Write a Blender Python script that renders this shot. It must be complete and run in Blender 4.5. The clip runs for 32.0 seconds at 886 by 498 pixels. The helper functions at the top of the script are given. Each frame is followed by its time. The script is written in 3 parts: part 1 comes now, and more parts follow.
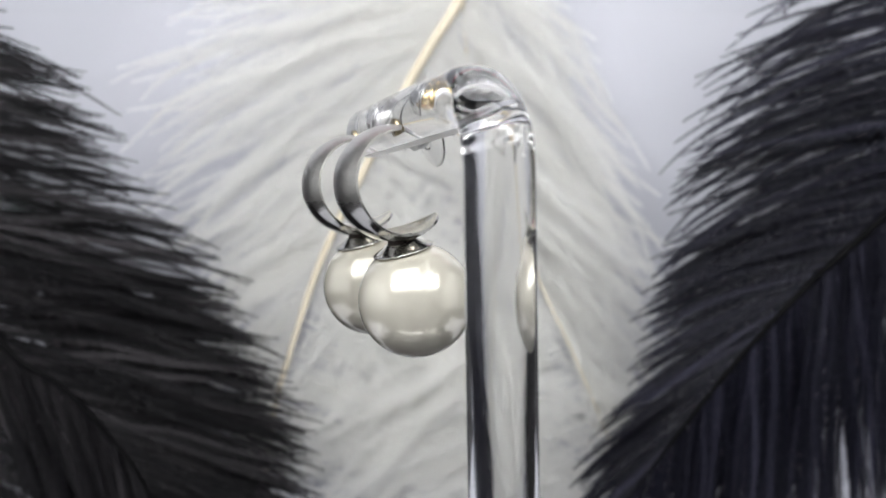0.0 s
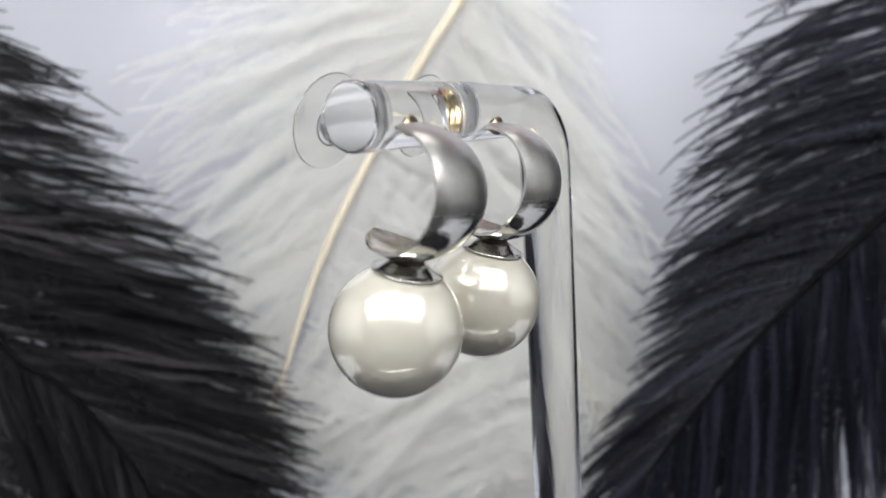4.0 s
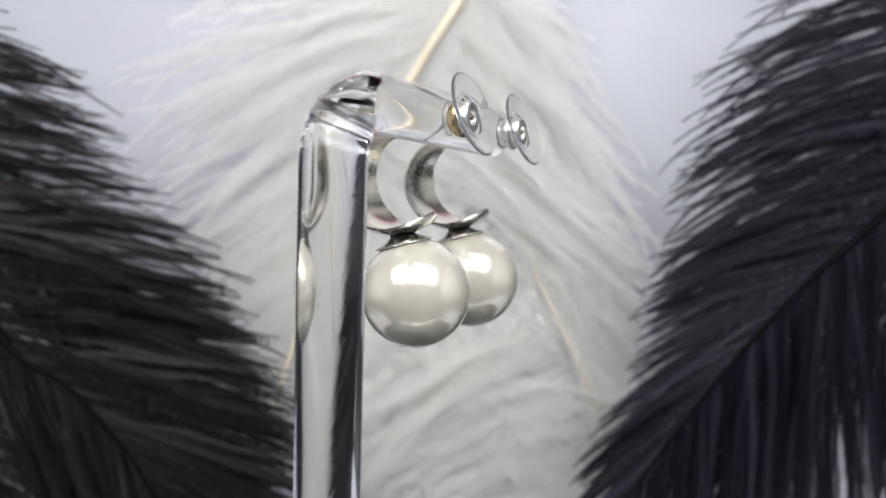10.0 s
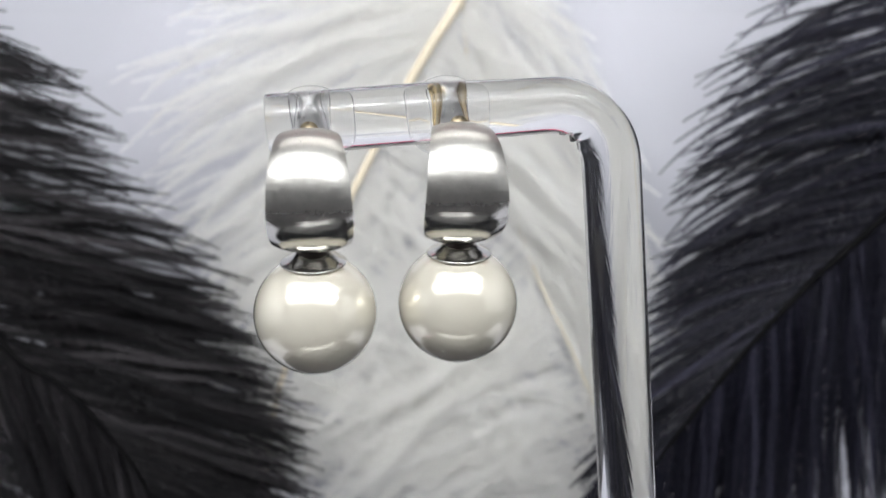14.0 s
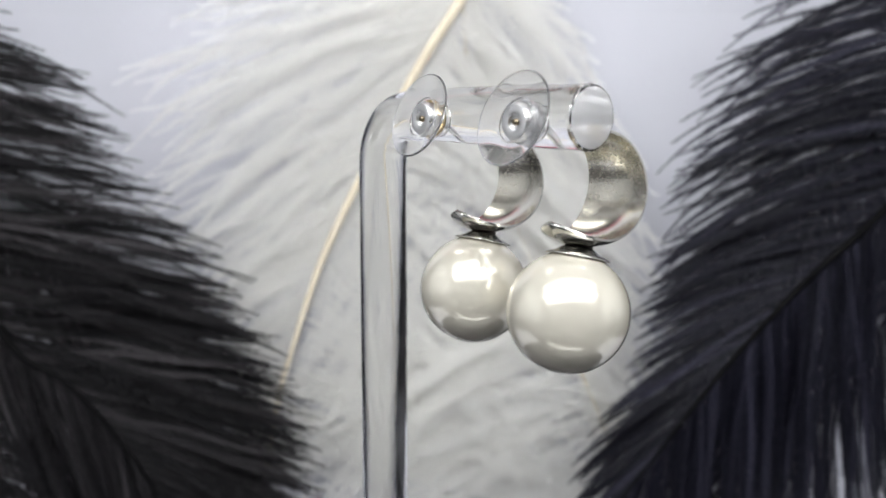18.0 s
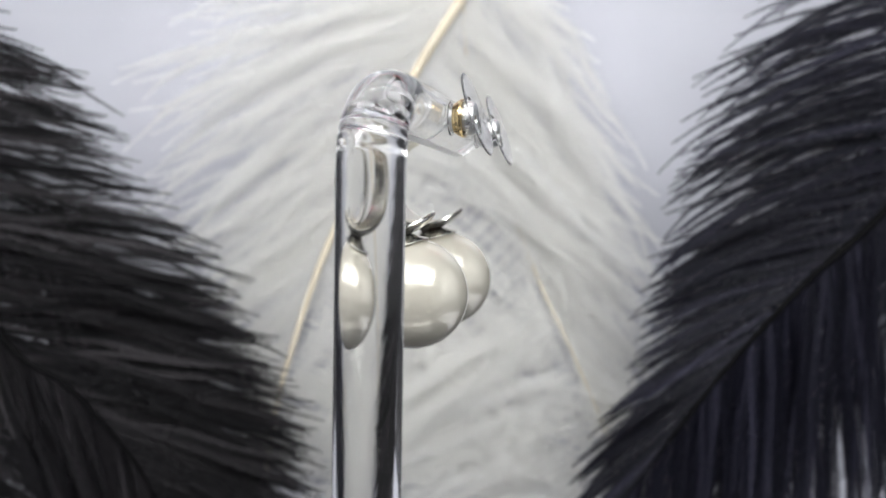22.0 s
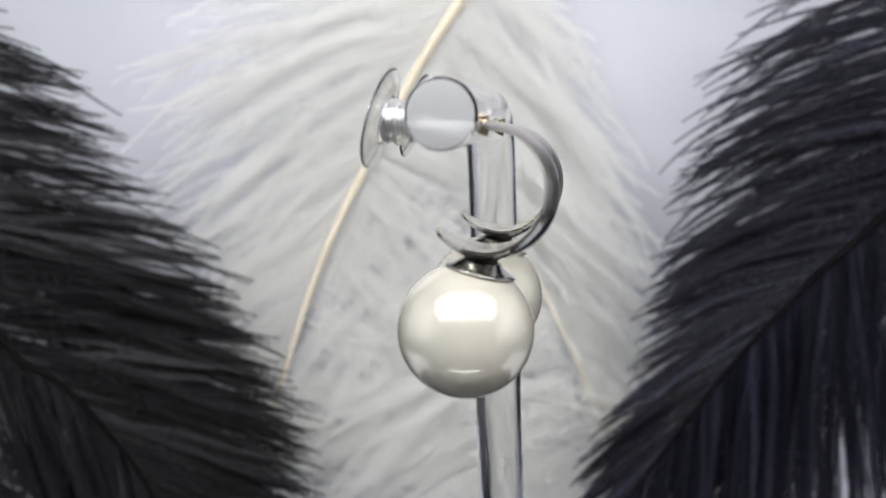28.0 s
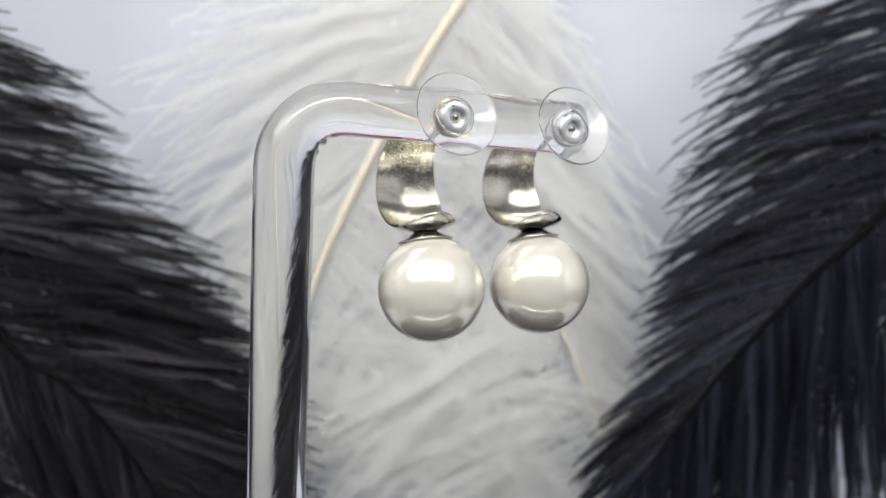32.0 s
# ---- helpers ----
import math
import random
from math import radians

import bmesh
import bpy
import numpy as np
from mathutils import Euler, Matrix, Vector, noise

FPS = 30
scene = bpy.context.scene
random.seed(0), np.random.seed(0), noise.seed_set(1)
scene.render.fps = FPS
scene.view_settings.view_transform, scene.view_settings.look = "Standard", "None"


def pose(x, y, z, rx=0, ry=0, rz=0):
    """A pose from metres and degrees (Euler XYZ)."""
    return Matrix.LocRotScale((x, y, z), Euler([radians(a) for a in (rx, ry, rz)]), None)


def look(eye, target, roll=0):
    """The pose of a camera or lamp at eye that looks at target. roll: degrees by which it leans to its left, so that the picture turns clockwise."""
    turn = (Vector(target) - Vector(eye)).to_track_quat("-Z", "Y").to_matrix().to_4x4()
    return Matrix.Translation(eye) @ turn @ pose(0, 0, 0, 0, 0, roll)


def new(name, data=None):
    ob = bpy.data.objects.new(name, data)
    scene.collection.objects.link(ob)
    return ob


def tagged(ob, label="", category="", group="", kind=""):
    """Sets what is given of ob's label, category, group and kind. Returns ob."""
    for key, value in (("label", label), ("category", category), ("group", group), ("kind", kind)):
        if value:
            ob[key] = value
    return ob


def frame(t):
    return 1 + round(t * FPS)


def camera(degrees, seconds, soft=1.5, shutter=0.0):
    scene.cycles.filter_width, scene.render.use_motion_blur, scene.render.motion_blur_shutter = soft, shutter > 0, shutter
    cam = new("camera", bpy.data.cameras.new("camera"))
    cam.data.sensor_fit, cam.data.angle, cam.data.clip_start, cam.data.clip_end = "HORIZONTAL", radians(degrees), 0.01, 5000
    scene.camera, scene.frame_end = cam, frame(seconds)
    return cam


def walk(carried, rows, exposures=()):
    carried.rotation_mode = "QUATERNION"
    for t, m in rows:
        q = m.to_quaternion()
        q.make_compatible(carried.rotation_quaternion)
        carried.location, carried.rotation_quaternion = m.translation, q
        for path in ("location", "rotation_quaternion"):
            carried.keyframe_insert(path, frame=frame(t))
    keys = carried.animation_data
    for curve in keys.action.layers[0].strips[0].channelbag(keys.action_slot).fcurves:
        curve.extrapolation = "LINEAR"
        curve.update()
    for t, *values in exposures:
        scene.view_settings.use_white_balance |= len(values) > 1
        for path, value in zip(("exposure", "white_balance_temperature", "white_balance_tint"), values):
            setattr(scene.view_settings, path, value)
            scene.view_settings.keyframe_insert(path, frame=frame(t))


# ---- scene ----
MM = 0.001
# ------------------------------------------------------------------ camera
# Turntable axis is the world's z axis; table top at z = 0.
EYE_Y, EYE_Z = -97.34, 112.37
YAW, PITCH, ROLL = -0.403, -6.494, -0.719
cam = camera(61.5, 32.0, soft=1.5)
cam.data.dof.use_dof = True
cam.data.dof.focus_distance = 0.096
cam.data.dof.aperture_fstop = 21.0
BACK = ((0.0, 0.0), (3.5, 0.0), (5.5, 0.3), (6.2, 1.4), (7.0, 2.0), (8.0, 1.85), (9.0, 1.6), (10.0, 1.2), (11.0, 0.4),
        (12.0, 0.0), (14.5, 0.0), (16.5, 0.7), (18.0, 2.3), (19.0, 2.0), (21.0, 2.0), (22.0, 1.6), (23.2, 0.4), (24.0, 0.0),
        (26.0, 0.0), (28.0, 0.5), (30.0, 1.9), (32.0, 1.8))


def eye_row(back):
    eye = Vector((0.0, (EYE_Y - back) * MM, EYE_Z * MM))
    a, b = radians(YAW), radians(PITCH)
    way = Vector((math.sin(a) * math.cos(b), math.cos(a) * math.cos(b), math.sin(b)))
    return look(eye, eye + way, ROLL)


walk(cam, [(t, eye_row(b)) for t, b in BACK])

# ------------------------------------------------------------------ world and light
world = bpy.data.worlds.new("world")
scene.world = world
world.use_nodes = True
world.node_tree.nodes["Background"].inputs[0].default_value = (0.80, 0.84, 1.0, 1)
world.node_tree.nodes["Background"].inputs[1].default_value = 0.05
scene.view_settings.exposure = 0.07
PANEL_GLOW = 2.2
LED_GLOW = 40.0
STRIP_GLOW = 240.0


# ------------------------------------------------------------------ materials
def material(name):
    m = bpy.data.materials.new(name)
    m.use_nodes = True
    return m, m.node_tree.nodes, m.node_tree.links, m.node_tree.nodes["Principled BSDF"]


def noise_node(nodes, links, scale, detail=4.0, rough=0.6):
    co = nodes.new("ShaderNodeTexCoord")
    n = nodes.new("ShaderNodeTexNoise")
    n.inputs["Scale"].default_value, n.inputs["Detail"].default_value, n.inputs["Roughness"].default_value = scale, detail, rough
    links.new(co.outputs["Object"], n.inputs["Vector"])
    return n


def ramp(nodes, links, source, stops):
    r = nodes.new("ShaderNodeValToRGB")
    while len(r.color_ramp.elements) < len(stops):
        r.color_ramp.elements.new(0.5)
    for e, (at, c) in zip(r.color_ramp.elements, stops):
        e.position, e.color = at, (*c, 1) if len(c) == 3 else c
    links.new(source, r.inputs[0])
    return r


def bump(nodes, links, source, shader, strength, distance):
    b = nodes.new("ShaderNodeBump")
    b.inputs["Strength"].default_value, b.inputs["Distance"].default_value = strength, distance
    links.new(source, b.inputs["Height"])
    links.new(b.outputs[0], shader.inputs["Normal"])
    return b


def make_paper():
    m, n, l, s = material("backdrop_paper")
    big = noise_node(n, l, 9.0, 3.0)
    r = ramp(n, l, big.outputs[0], ((0.3, (0.515, 0.52, 0.572)), (0.7, (0.55, 0.555, 0.607))))
    l.new(r.outputs[0], s.inputs["Base Color"])
    s.inputs["Roughness"].default_value = 0.75
    s.inputs["Specular IOR Level"].default_value = 0.2
    bump(n, l, noise_node(n, l, 900.0, 5.0).outputs[0], s, 0.15, 0.0002)
    return m


def make_cloth(name, dark, light):
    m, n, l, s = material(name)
    r = ramp(n, l, noise_node(n, l, 60.0).outputs[0], ((0.3, dark), (0.7, light)))
    l.new(r.outputs[0], s.inputs["Base Color"])
    s.inputs["Roughness"].default_value = 0.9
    return m


def make_black_gloss():
    m, n, l, s = material("black_gloss_plastic")
    s.inputs["Base Color"].default_value = (0.012, 0.012, 0.014, 1)
    s.inputs["IOR"].default_value = 1.7
    r = ramp(n, l, noise_node(n, l, 120.0).outputs[0], ((0.3, (0.01,) * 3), (0.8, (0.03,) * 3)))
    l.new(r.outputs[0], s.inputs["Roughness"])
    return m


def make_glow(name, colour, power):
    m, n, l, s = material(name)
    s.inputs["Base Color"].default_value = (0.8, 0.8, 0.8, 1)
    s.inputs["Emission Color"].default_value = (*colour, 1)
    s.inputs["Emission Strength"].default_value = power
    return m


def make_acrylic():
    m, n, l, s = material("clear_acrylic")
    s.inputs["Base Color"].default_value = (0.985, 0.985, 0.985, 1)
    s.inputs["Transmission Weight"].default_value = 1.0
    s.inputs["IOR"].default_value = 1.49
    s.inputs["Roughness"].default_value = 0.03
    bump(n, l, noise_node(n, l, 70.0, 2.0).outputs[0], s, 0.06, 0.0004)
    return m


def make_frosted(name, clear):
    m, n, l, s = material(name)
    s.inputs["Base Color"].default_value = (0.93, 0.93, 0.94, 1)
    s.inputs["Transmission Weight"].default_value = clear
    s.inputs["IOR"].default_value = 1.49
    r = ramp(n, l, noise_node(n, l, 500.0, 6.0).outputs[0], ((0.35, (0.30,) * 3), (0.7, (0.40,) * 3)))
    l.new(r.outputs[0], s.inputs["Roughness"])
    bump(n, l, noise_node(n, l, 1500.0, 4.0).outputs[0], s, 0.25, 0.0001)
    return m


def make_soft_plastic():
    m, n, l, s = material("clear_soft_plastic")
    s.inputs["Base Color"].default_value = (0.97, 0.97, 0.97, 1)
    s.inputs["Transmission Weight"].default_value = 0.95
    s.inputs["IOR"].default_value = 1.42
    s.inputs["Roughness"].default_value = 0.04
    bump(n, l, noise_node(n, l, 400.0, 3.0).outputs[0], s, 0.02, 0.0001)
    return m


def make_pearl():
    """Nacre: a milky body under a thin, partly mirroring skin."""
    m, n, l, s = material("pearl_nacre")
    r = ramp(n, l, noise_node(n, l, 90.0, 3.0).outputs[0], ((0.3, (0.71, 0.672, 0.565)), (0.7, (0.75, 0.716, 0.615))))
    l.new(r.outputs[0], s.inputs["Base Color"])
    s.inputs["Metallic"].default_value = 0.38
    rr = ramp(n, l, noise_node(n, l, 700.0, 5.0).outputs[0], ((0.35, (0.15,) * 3), (0.75, (0.20,) * 3)))
    l.new(rr.outputs[0], s.inputs["Roughness"])
    s.inputs["Coat Weight"].default_value = 0.7
    s.inputs["Coat IOR"].default_value = 1.6
    s.inputs["Coat Roughness"].default_value = 0.08
    bump(n, l, noise_node(n, l, 260.0, 2.0).outputs[0], s, 0.03, 0.0002)
    return m


def make_silver(name, warm, bright, base_rough, worn_rough, scratch):
    """Worn silver: fine scratches, dull patches, a little warm tarnish."""
    m, n, l, s = material(name)
    s.inputs["Metallic"].default_value = 1.0
    c = ramp(n, l, noise_node(n, l, 1500.0, 7.0, 0.7).outputs[0],
             [(at, (v * bright, v * bright * (1 - 0.25 * warm), v * bright * (1 - warm))) for at, v in ((0.25, 0.53), (0.45, 0.58), (0.58, 0.61), (0.78, 0.66))])
    l.new(c.outputs[0], s.inputs["Base Color"])
    r = ramp(n, l, noise_node(n, l, 2200.0, 8.0, 0.7).outputs[0], [(at, (base_rough * k,) * 3) for at, k in ((0.32, 0.8), (0.5, 1.0), (0.68, 1.35))])
    # rubbed satin where the band bulges out, still polished underneath
    place = n.new("ShaderNodeTexCoord")
    split = n.new("ShaderNodeSeparateXYZ")
    l.new(place.outputs["Object"], split.inputs[0])
    worn = n.new("ShaderNodeMapRange")
    worn.inputs["From Min"].default_value, worn.inputs["From Max"].default_value = 0.0116, 0.0134
    worn.inputs["To Min"].default_value, worn.inputs["To Max"].default_value = 0.0, worn_rough
    l.new(split.outputs["Z"], worn.inputs["Value"])
    smudge = ramp(n, l, noise_node(n, l, 1300.0, 6.0, 0.7).outputs[0], ((0.32, (0.75,) * 3), (0.68, (1.2,) * 3)))
    patchy = n.new("ShaderNodeMath")
    patchy.operation = "MULTIPLY"
    l.new(worn.outputs[0], patchy.inputs[0])
    l.new(smudge.outputs[0], patchy.inputs[1])
    both = n.new("ShaderNodeMath")
    l.new(r.outputs[0], both.inputs[0])
    l.new(patchy.outputs[0], both.inputs[1])
    r = both
    l.new(r.outputs[0], s.inputs["Roughness"])
    co = n.new("ShaderNodeTexCoord")
    mp = n.new("ShaderNodeMapping")
    mp.inputs["Scale"].default_value = (300.0, 2500.0, 2500.0)
    mp.inputs["Rotation"].default_value = (0.3, 0.2, 0.5)
    sc = n.new("ShaderNodeTexNoise")
    sc.inputs["Scale"].default_value, sc.inputs["Detail"].default_value = 1.0, 4.0
    l.new(co.outputs["Object"], mp.inputs[0])
    l.new(mp.outputs[0], sc.inputs["Vector"])
    bump(n, l, sc.outputs[0], s, scratch, 0.00006)
    return m


def make_polished(name, colour, rough):
    m, n, l, s = material(name)
    s.inputs["Metallic"].default_value = 1.0
    s.inputs["Base Color"].default_value = (*colour, 1)
    r = ramp(n, l, noise_node(n, l, 900.0, 5.0).outputs[0], ((0.3, (rough * 0.6,) * 3), (0.75, (rough * 1.6,) * 3)))
    l.new(r.outputs[0], s.inputs["Roughness"])
    return m


def make_barb(name, dark, light, rough, through_light, gloss=0.15):
    m, n, l, s = material(name)
    info = n.new("ShaderNodeObjectInfo")
    r = ramp(n, l, info.outputs["Random"], ((0.0, dark), (0.72, tuple(a * 0.65 + b * 0.35 for a, b in zip(dark, light))), (0.92, light), (1.0, tuple(min(1.5 * b, 0.92) for b in light))))
    l.new(r.outputs[0], s.inputs["Base Color"])
    s.inputs["Roughness"].default_value = rough
    s.inputs["Specular IOR Level"].default_value = gloss
    if through_light:
        t = n.new("ShaderNodeBsdfTranslucent")
        l.new(r.outputs[0], t.inputs[0])
        mix = n.new("ShaderNodeMixShader")
        mix.inputs[0].default_value = through_light
        l.new(s.outputs[0], mix.inputs[1])
        l.new(t.outputs[0], mix.inputs[2])
        l.new(mix.outputs[0], n["Material Output"].inputs[0])
    return m


def make_horn(name, dark, light, rough=0.4, gloss=0.5):
    m, n, l, s = material(name)
    r = ramp(n, l, noise_node(n, l, 80.0).outputs[0], ((0.3, dark), (0.7, light)))
    l.new(r.outputs[0], s.inputs["Base Color"])
    s.inputs["Roughness"].default_value = rough
    s.inputs["Specular IOR Level"].default_value = gloss
    return m


PAPER, GLOSS = make_paper(), make_black_gloss()
TABLE = make_cloth("table_top", (0.028, 0.027, 0.029), (0.042, 0.040, 0.043))
PALE_CLOTH = make_cloth("pale_fabric", (0.40, 0.40, 0.405), (0.46, 0.46, 0.465))
WHITE_CLOTH = make_cloth("white_fabric", (0.66, 0.665, 0.68), (0.72, 0.725, 0.74))
DIM_FRONT = make_cloth("dim_front_grey", (0.15, 0.15, 0.155), (0.20, 0.20, 0.205))
RED_STRIP = make_cloth("red_strip", (0.50, 0.015, 0.08), (0.58, 0.025, 0.11))
CLOTH = make_cloth("dark_fabric", (0.030, 0.030, 0.036), (0.045, 0.045, 0.052))
PANEL = make_glow("panel_diffuser", (0.965, 0.985, 1.0), PANEL_GLOW)
LED = make_glow("led_chip", (0.97, 0.985, 1.0), LED_GLOW)
DIM_LED = make_glow("small_led_chip", (1.0, 0.99, 0.97), STRIP_GLOW)
ACRYLIC, SOFT = make_acrylic(), make_soft_plastic()
FROSTED, SAWN, PALE_FOOT = make_frosted("drilled_acrylic", 0.72), make_frosted("sawn_acrylic", 0.62), make_frosted("pale_foot_acrylic", 0.2)
PEARL, SILVER = make_pearl(), make_silver("worn_silver", 0.08, 0.95, 0.11, 0.22, 0.5)
WARM_SILVER = make_silver("warm_tarnished_silver", 0.17, 1.25, 0.19, 0.06, 0.35)
STEEL = make_polished("polished_steel", (0.86, 0.86, 0.86), 0.34)
TARNISH = make_polished("tarnished_bronze", (0.30, 0.25, 0.17), 0.3)
GOLD = make_polished("gilt_metal", (0.80, 0.62, 0.34), 0.2)
DARK_SILVER = make_polished("dark_neck_metal", (0.07, 0.06, 0.055), 0.4)
# each second, paler tone paints sheen streaks into the black barbs' base colour
BLACK_BARB = make_barb("black_barbs", (0.0020, 0.0020, 0.0056), (0.027, 0.0265, 0.043), 0.45, 0.0, 0.18)
WARM_BARB = make_barb("brown_black_barbs", (0.0020, 0.0018, 0.0027), (0.033, 0.0302, 0.033), 0.5, 0.0, 0.12)
BLACK_HORN = make_horn("black_quill", (0.002, 0.002, 0.0026), (0.005, 0.0048, 0.005), 0.7, 0.06)
WHITE_BARB = make_barb("white_barbs", (0.905, 0.90, 0.882), (0.94, 0.936, 0.922), 0.75, 0.68)
CREAM_HORN = make_horn("cream_quill", (0.74, 0.655, 0.50), (0.79, 0.71, 0.565), 0.8, 0.1)


# ------------------------------------------------------------------ building helpers
def finish(name, mesh, mat, parent=None, label="", smooth=True):
    if mat is not None:
        mesh.materials.append(mat)
    if smooth:
        mesh.polygons.foreach_set("use_smooth", [True] * len(mesh.polygons))
    ob = new(name, mesh)
    ob.parent = parent
    if label:
        tagged(ob, label)
    return ob


def part(name, bm, mat, parent=None, label="", smooth=True, sharp=None):
    bmesh.ops.recalc_face_normals(bm, faces=bm.faces)
    mesh = bpy.data.meshes.new(name)
    bm.to_mesh(mesh)
    bm.free()
    ob = finish(name, mesh, mat, parent, label, smooth)
    if sharp is not None:
        mesh.set_sharp_from_angle(angle=radians(sharp))
    return ob


def thing(name, label, category, m=None, group="", kind=""):
    ob = new(name)
    ob.empty_display_size = 0.01
    if m is not None:
        ob.matrix_basis = m
    return tagged(ob, label, category, group, kind)


def box(bm, x0, x1, y0, y1, z0, z1, edge=0.0):
    r = bmesh.ops.create_cube(bm, size=1.0)
    for v in r["verts"]:
        v.co = Vector((x0 + (v.co.x + 0.5) * (x1 - x0), y0 + (v.co.y + 0.5) * (y1 - y0), z0 + (v.co.z + 0.5) * (z1 - z0)))
    if edge:
        bmesh.ops.bevel(bm, geom=list({e for v in r["verts"] for e in v.link_edges}), offset=edge, segments=2, affect="EDGES")


def lathe(bm, profile, m, steps=48, closed=False):
    """Turns (radius, height) round the z axis of m."""
    rings = []
    for r, h in profile:
        if r < 1e-7:
            rings.append([bm.verts.new(m @ Vector((0, 0, h)))])
        else:
            rings.append([bm.verts.new(m @ Vector((r * math.cos(2 * math.pi * i / steps), r * math.sin(2 * math.pi * i / steps), h)))
                          for i in range(steps)])
    pairs = list(zip(rings, rings[1:])) + ([(rings[-1], rings[0])] if closed else [])
    for a, b in pairs:
        for i in range(steps):
            j = (i + 1) % steps
            if len(a) == 1 and len(b) == 1:
                continue
            if len(a) == 1:
                bm.faces.new((a[0], b[i], b[j]))
            elif len(b) == 1:
                bm.faces.new((a[i], b[0], a[j]))
            else:
                bm.faces.new((a[i], b[i], b[j], a[j]))


def sweep(bm, path, radii, side, steps=24, caps=True):
    """A round tube along a path that lies near one plane with the normal side."""
    rings = []
    for k, p in enumerate(path):
        d = (path[min(k + 1, len(path) - 1)] - path[max(k - 1, 0)]).normalized()
        b = (side - d * side.dot(d)).normalized()
        c = d.cross(b)
        r = radii[k]
        rings.append([bm.verts.new(p + (b * math.cos(2 * math.pi * i / steps) + c * math.sin(2 * math.pi * i / steps)) * r)
                      for i in range(steps)])
    for a, b in zip(rings, rings[1:]):
        for i in range(steps):
            j = (i + 1) % steps
            bm.faces.new((a[i], a[j], b[j], b[i]))
    if caps:
        bm.faces.new(rings[0][::-1])
        bm.faces.new(rings[-1])
    return rings


def spline(points, n):
    """n + 1 points of a smooth curve through the given ones."""
    p = [Vector(q) for q in points]
    p = [p[0] * 2 - p[1]] + p + [p[-1] * 2 - p[-2]]
    spans = len(p) - 3
    out = []
    for k in range(n + 1):
        u = k / n * spans
        i = min(int(u), spans - 1)
        f = u - i
        a, b, c, d = p[i:i + 4]
        out.append(0.5 * (2 * b + (c - a) * f + (2 * a - 5 * b + 4 * c - d) * f * f + (3 * b - a - 3 * c + d) * f ** 3))
    return out


# ------------------------------------------------------------------ the light tent
def slab(name, x0, x1, y0, y1, z0, z1, mat, label):
    bm = bmesh.new()
    box(bm, x0 * MM, x1 * MM, y0 * MM, y1 * MM, z0 * MM, z1 * MM)
    return tagged(part(name, bm, mat, None, smooth=False), label, "wall", kind="structure")


tagged(slab("floor", -520, 520, -430, 240, -8, 0, TABLE, "black cloth-covered table top"), category="floor")
tagged(slab("paper_sheet", -180, 180, -38, 152.5, 0, 0.6, PAPER, "white paper sheet under the turntable and feathers"), category="paper")
tagged(slab("backdrop", -210, 210, 153, 157, 0, 296, PAPER, "plain white paper backdrop behind the feathers"), category="backdrop")
# unseen red strip, added to tint the underside of the rod's arm
tagged(slab("tint_strip", -210, 210, 152, 158, 296.3, 314, RED_STRIP, "dark red strip added along the backdrop's upper edge"), category="tape")
slab("wall_back", -526, 526, 240, 246, 0, 560, CLOTH, "dark grey cloth wall behind the backdrop")
slab("wall_left", -526, -520, -430, 240, 0, 560, WHITE_CLOTH, "white cloth side wall of the photo tent")
slab("wall_right", 520, 526, -430, 240, 0, 560, WHITE_CLOTH, "white cloth side wall of the photo tent")
# closing wall added at the open front; its grey gives the dim room beyond
slab("wall_front", -526, 526, -436, -430, 0, 560, DIM_FRONT, "grey wall added across the tent's open front")
tagged(slab("ceiling", -526, 526, -436, 246, 560, 566, PALE_CLOTH, "grey cloth ceiling of the photo tent"), category="ceiling")


def diode_row(top, y, z, spacing, radius, mat, count):
    for i in range(count):
        bm = bmesh.new()
        lathe(bm, ((0.0, -0.42 * radius), (0.55 * radius, -0.36 * radius), (0.9 * radius, -0.18 * radius), (radius, 0.0)),
              Matrix.Translation(((i - (count - 1) / 2) * spacing, y, z)), 16)
        part("diode", bm, mat, top)


def light_panel():
    """A wide diffuser tipped towards the earrings; the light leaves along its own -z."""
    top = thing("light_panel", "wide white light panel with a row of bright diodes", "lamp", pose(0, -0.260, 0.410, 38))
    bm = bmesh.new()
    box(bm, -0.400, 0.400, -0.180, 0.180, 0.004, 0.018, 0.002)
    part("housing", bm, CLOTH, top, smooth=False)
    bm = bmesh.new()
    box(bm, -0.390, 0.390, -0.170, 0.170, 0.0, 0.0035, 0.001)
    part("diffuser", bm, PANEL, top, "glowing white diffuser", smooth=False)
    diode_row(top, -0.035, -0.0005, 0.042, 0.0185, LED, 18)


def diode_strip():
    top = thing("diode_strip", "narrow strip with a row of small bright diodes", "lamp", pose(0, 0, 0.560))
    bm = bmesh.new()
    box(bm, -0.250, 0.250, 0.086, 0.126, -0.010, -0.001, 0.002)
    part("housing", bm, CLOTH, top, smooth=False)
    diode_row(top, 0.106, -0.0105, 0.0155, 0.0026, DIM_LED, 30)


diode_strip()
light_panel()

# ------------------------------------------------------------------ the turning display
SKEW = 18.8          # degrees from the turntable's zero to the arm
RISE = 95.0          # height of the pearls over the table


def turn_angle(t):
    a = 31.077 * t
    r = radians(a)
    return 92.485 + SKEW + a + 0.943 * math.sin(r) + 2.49 * math.cos(r) - 0.313 * math.sin(2 * r) - 0.049 * math.cos(2 * r)


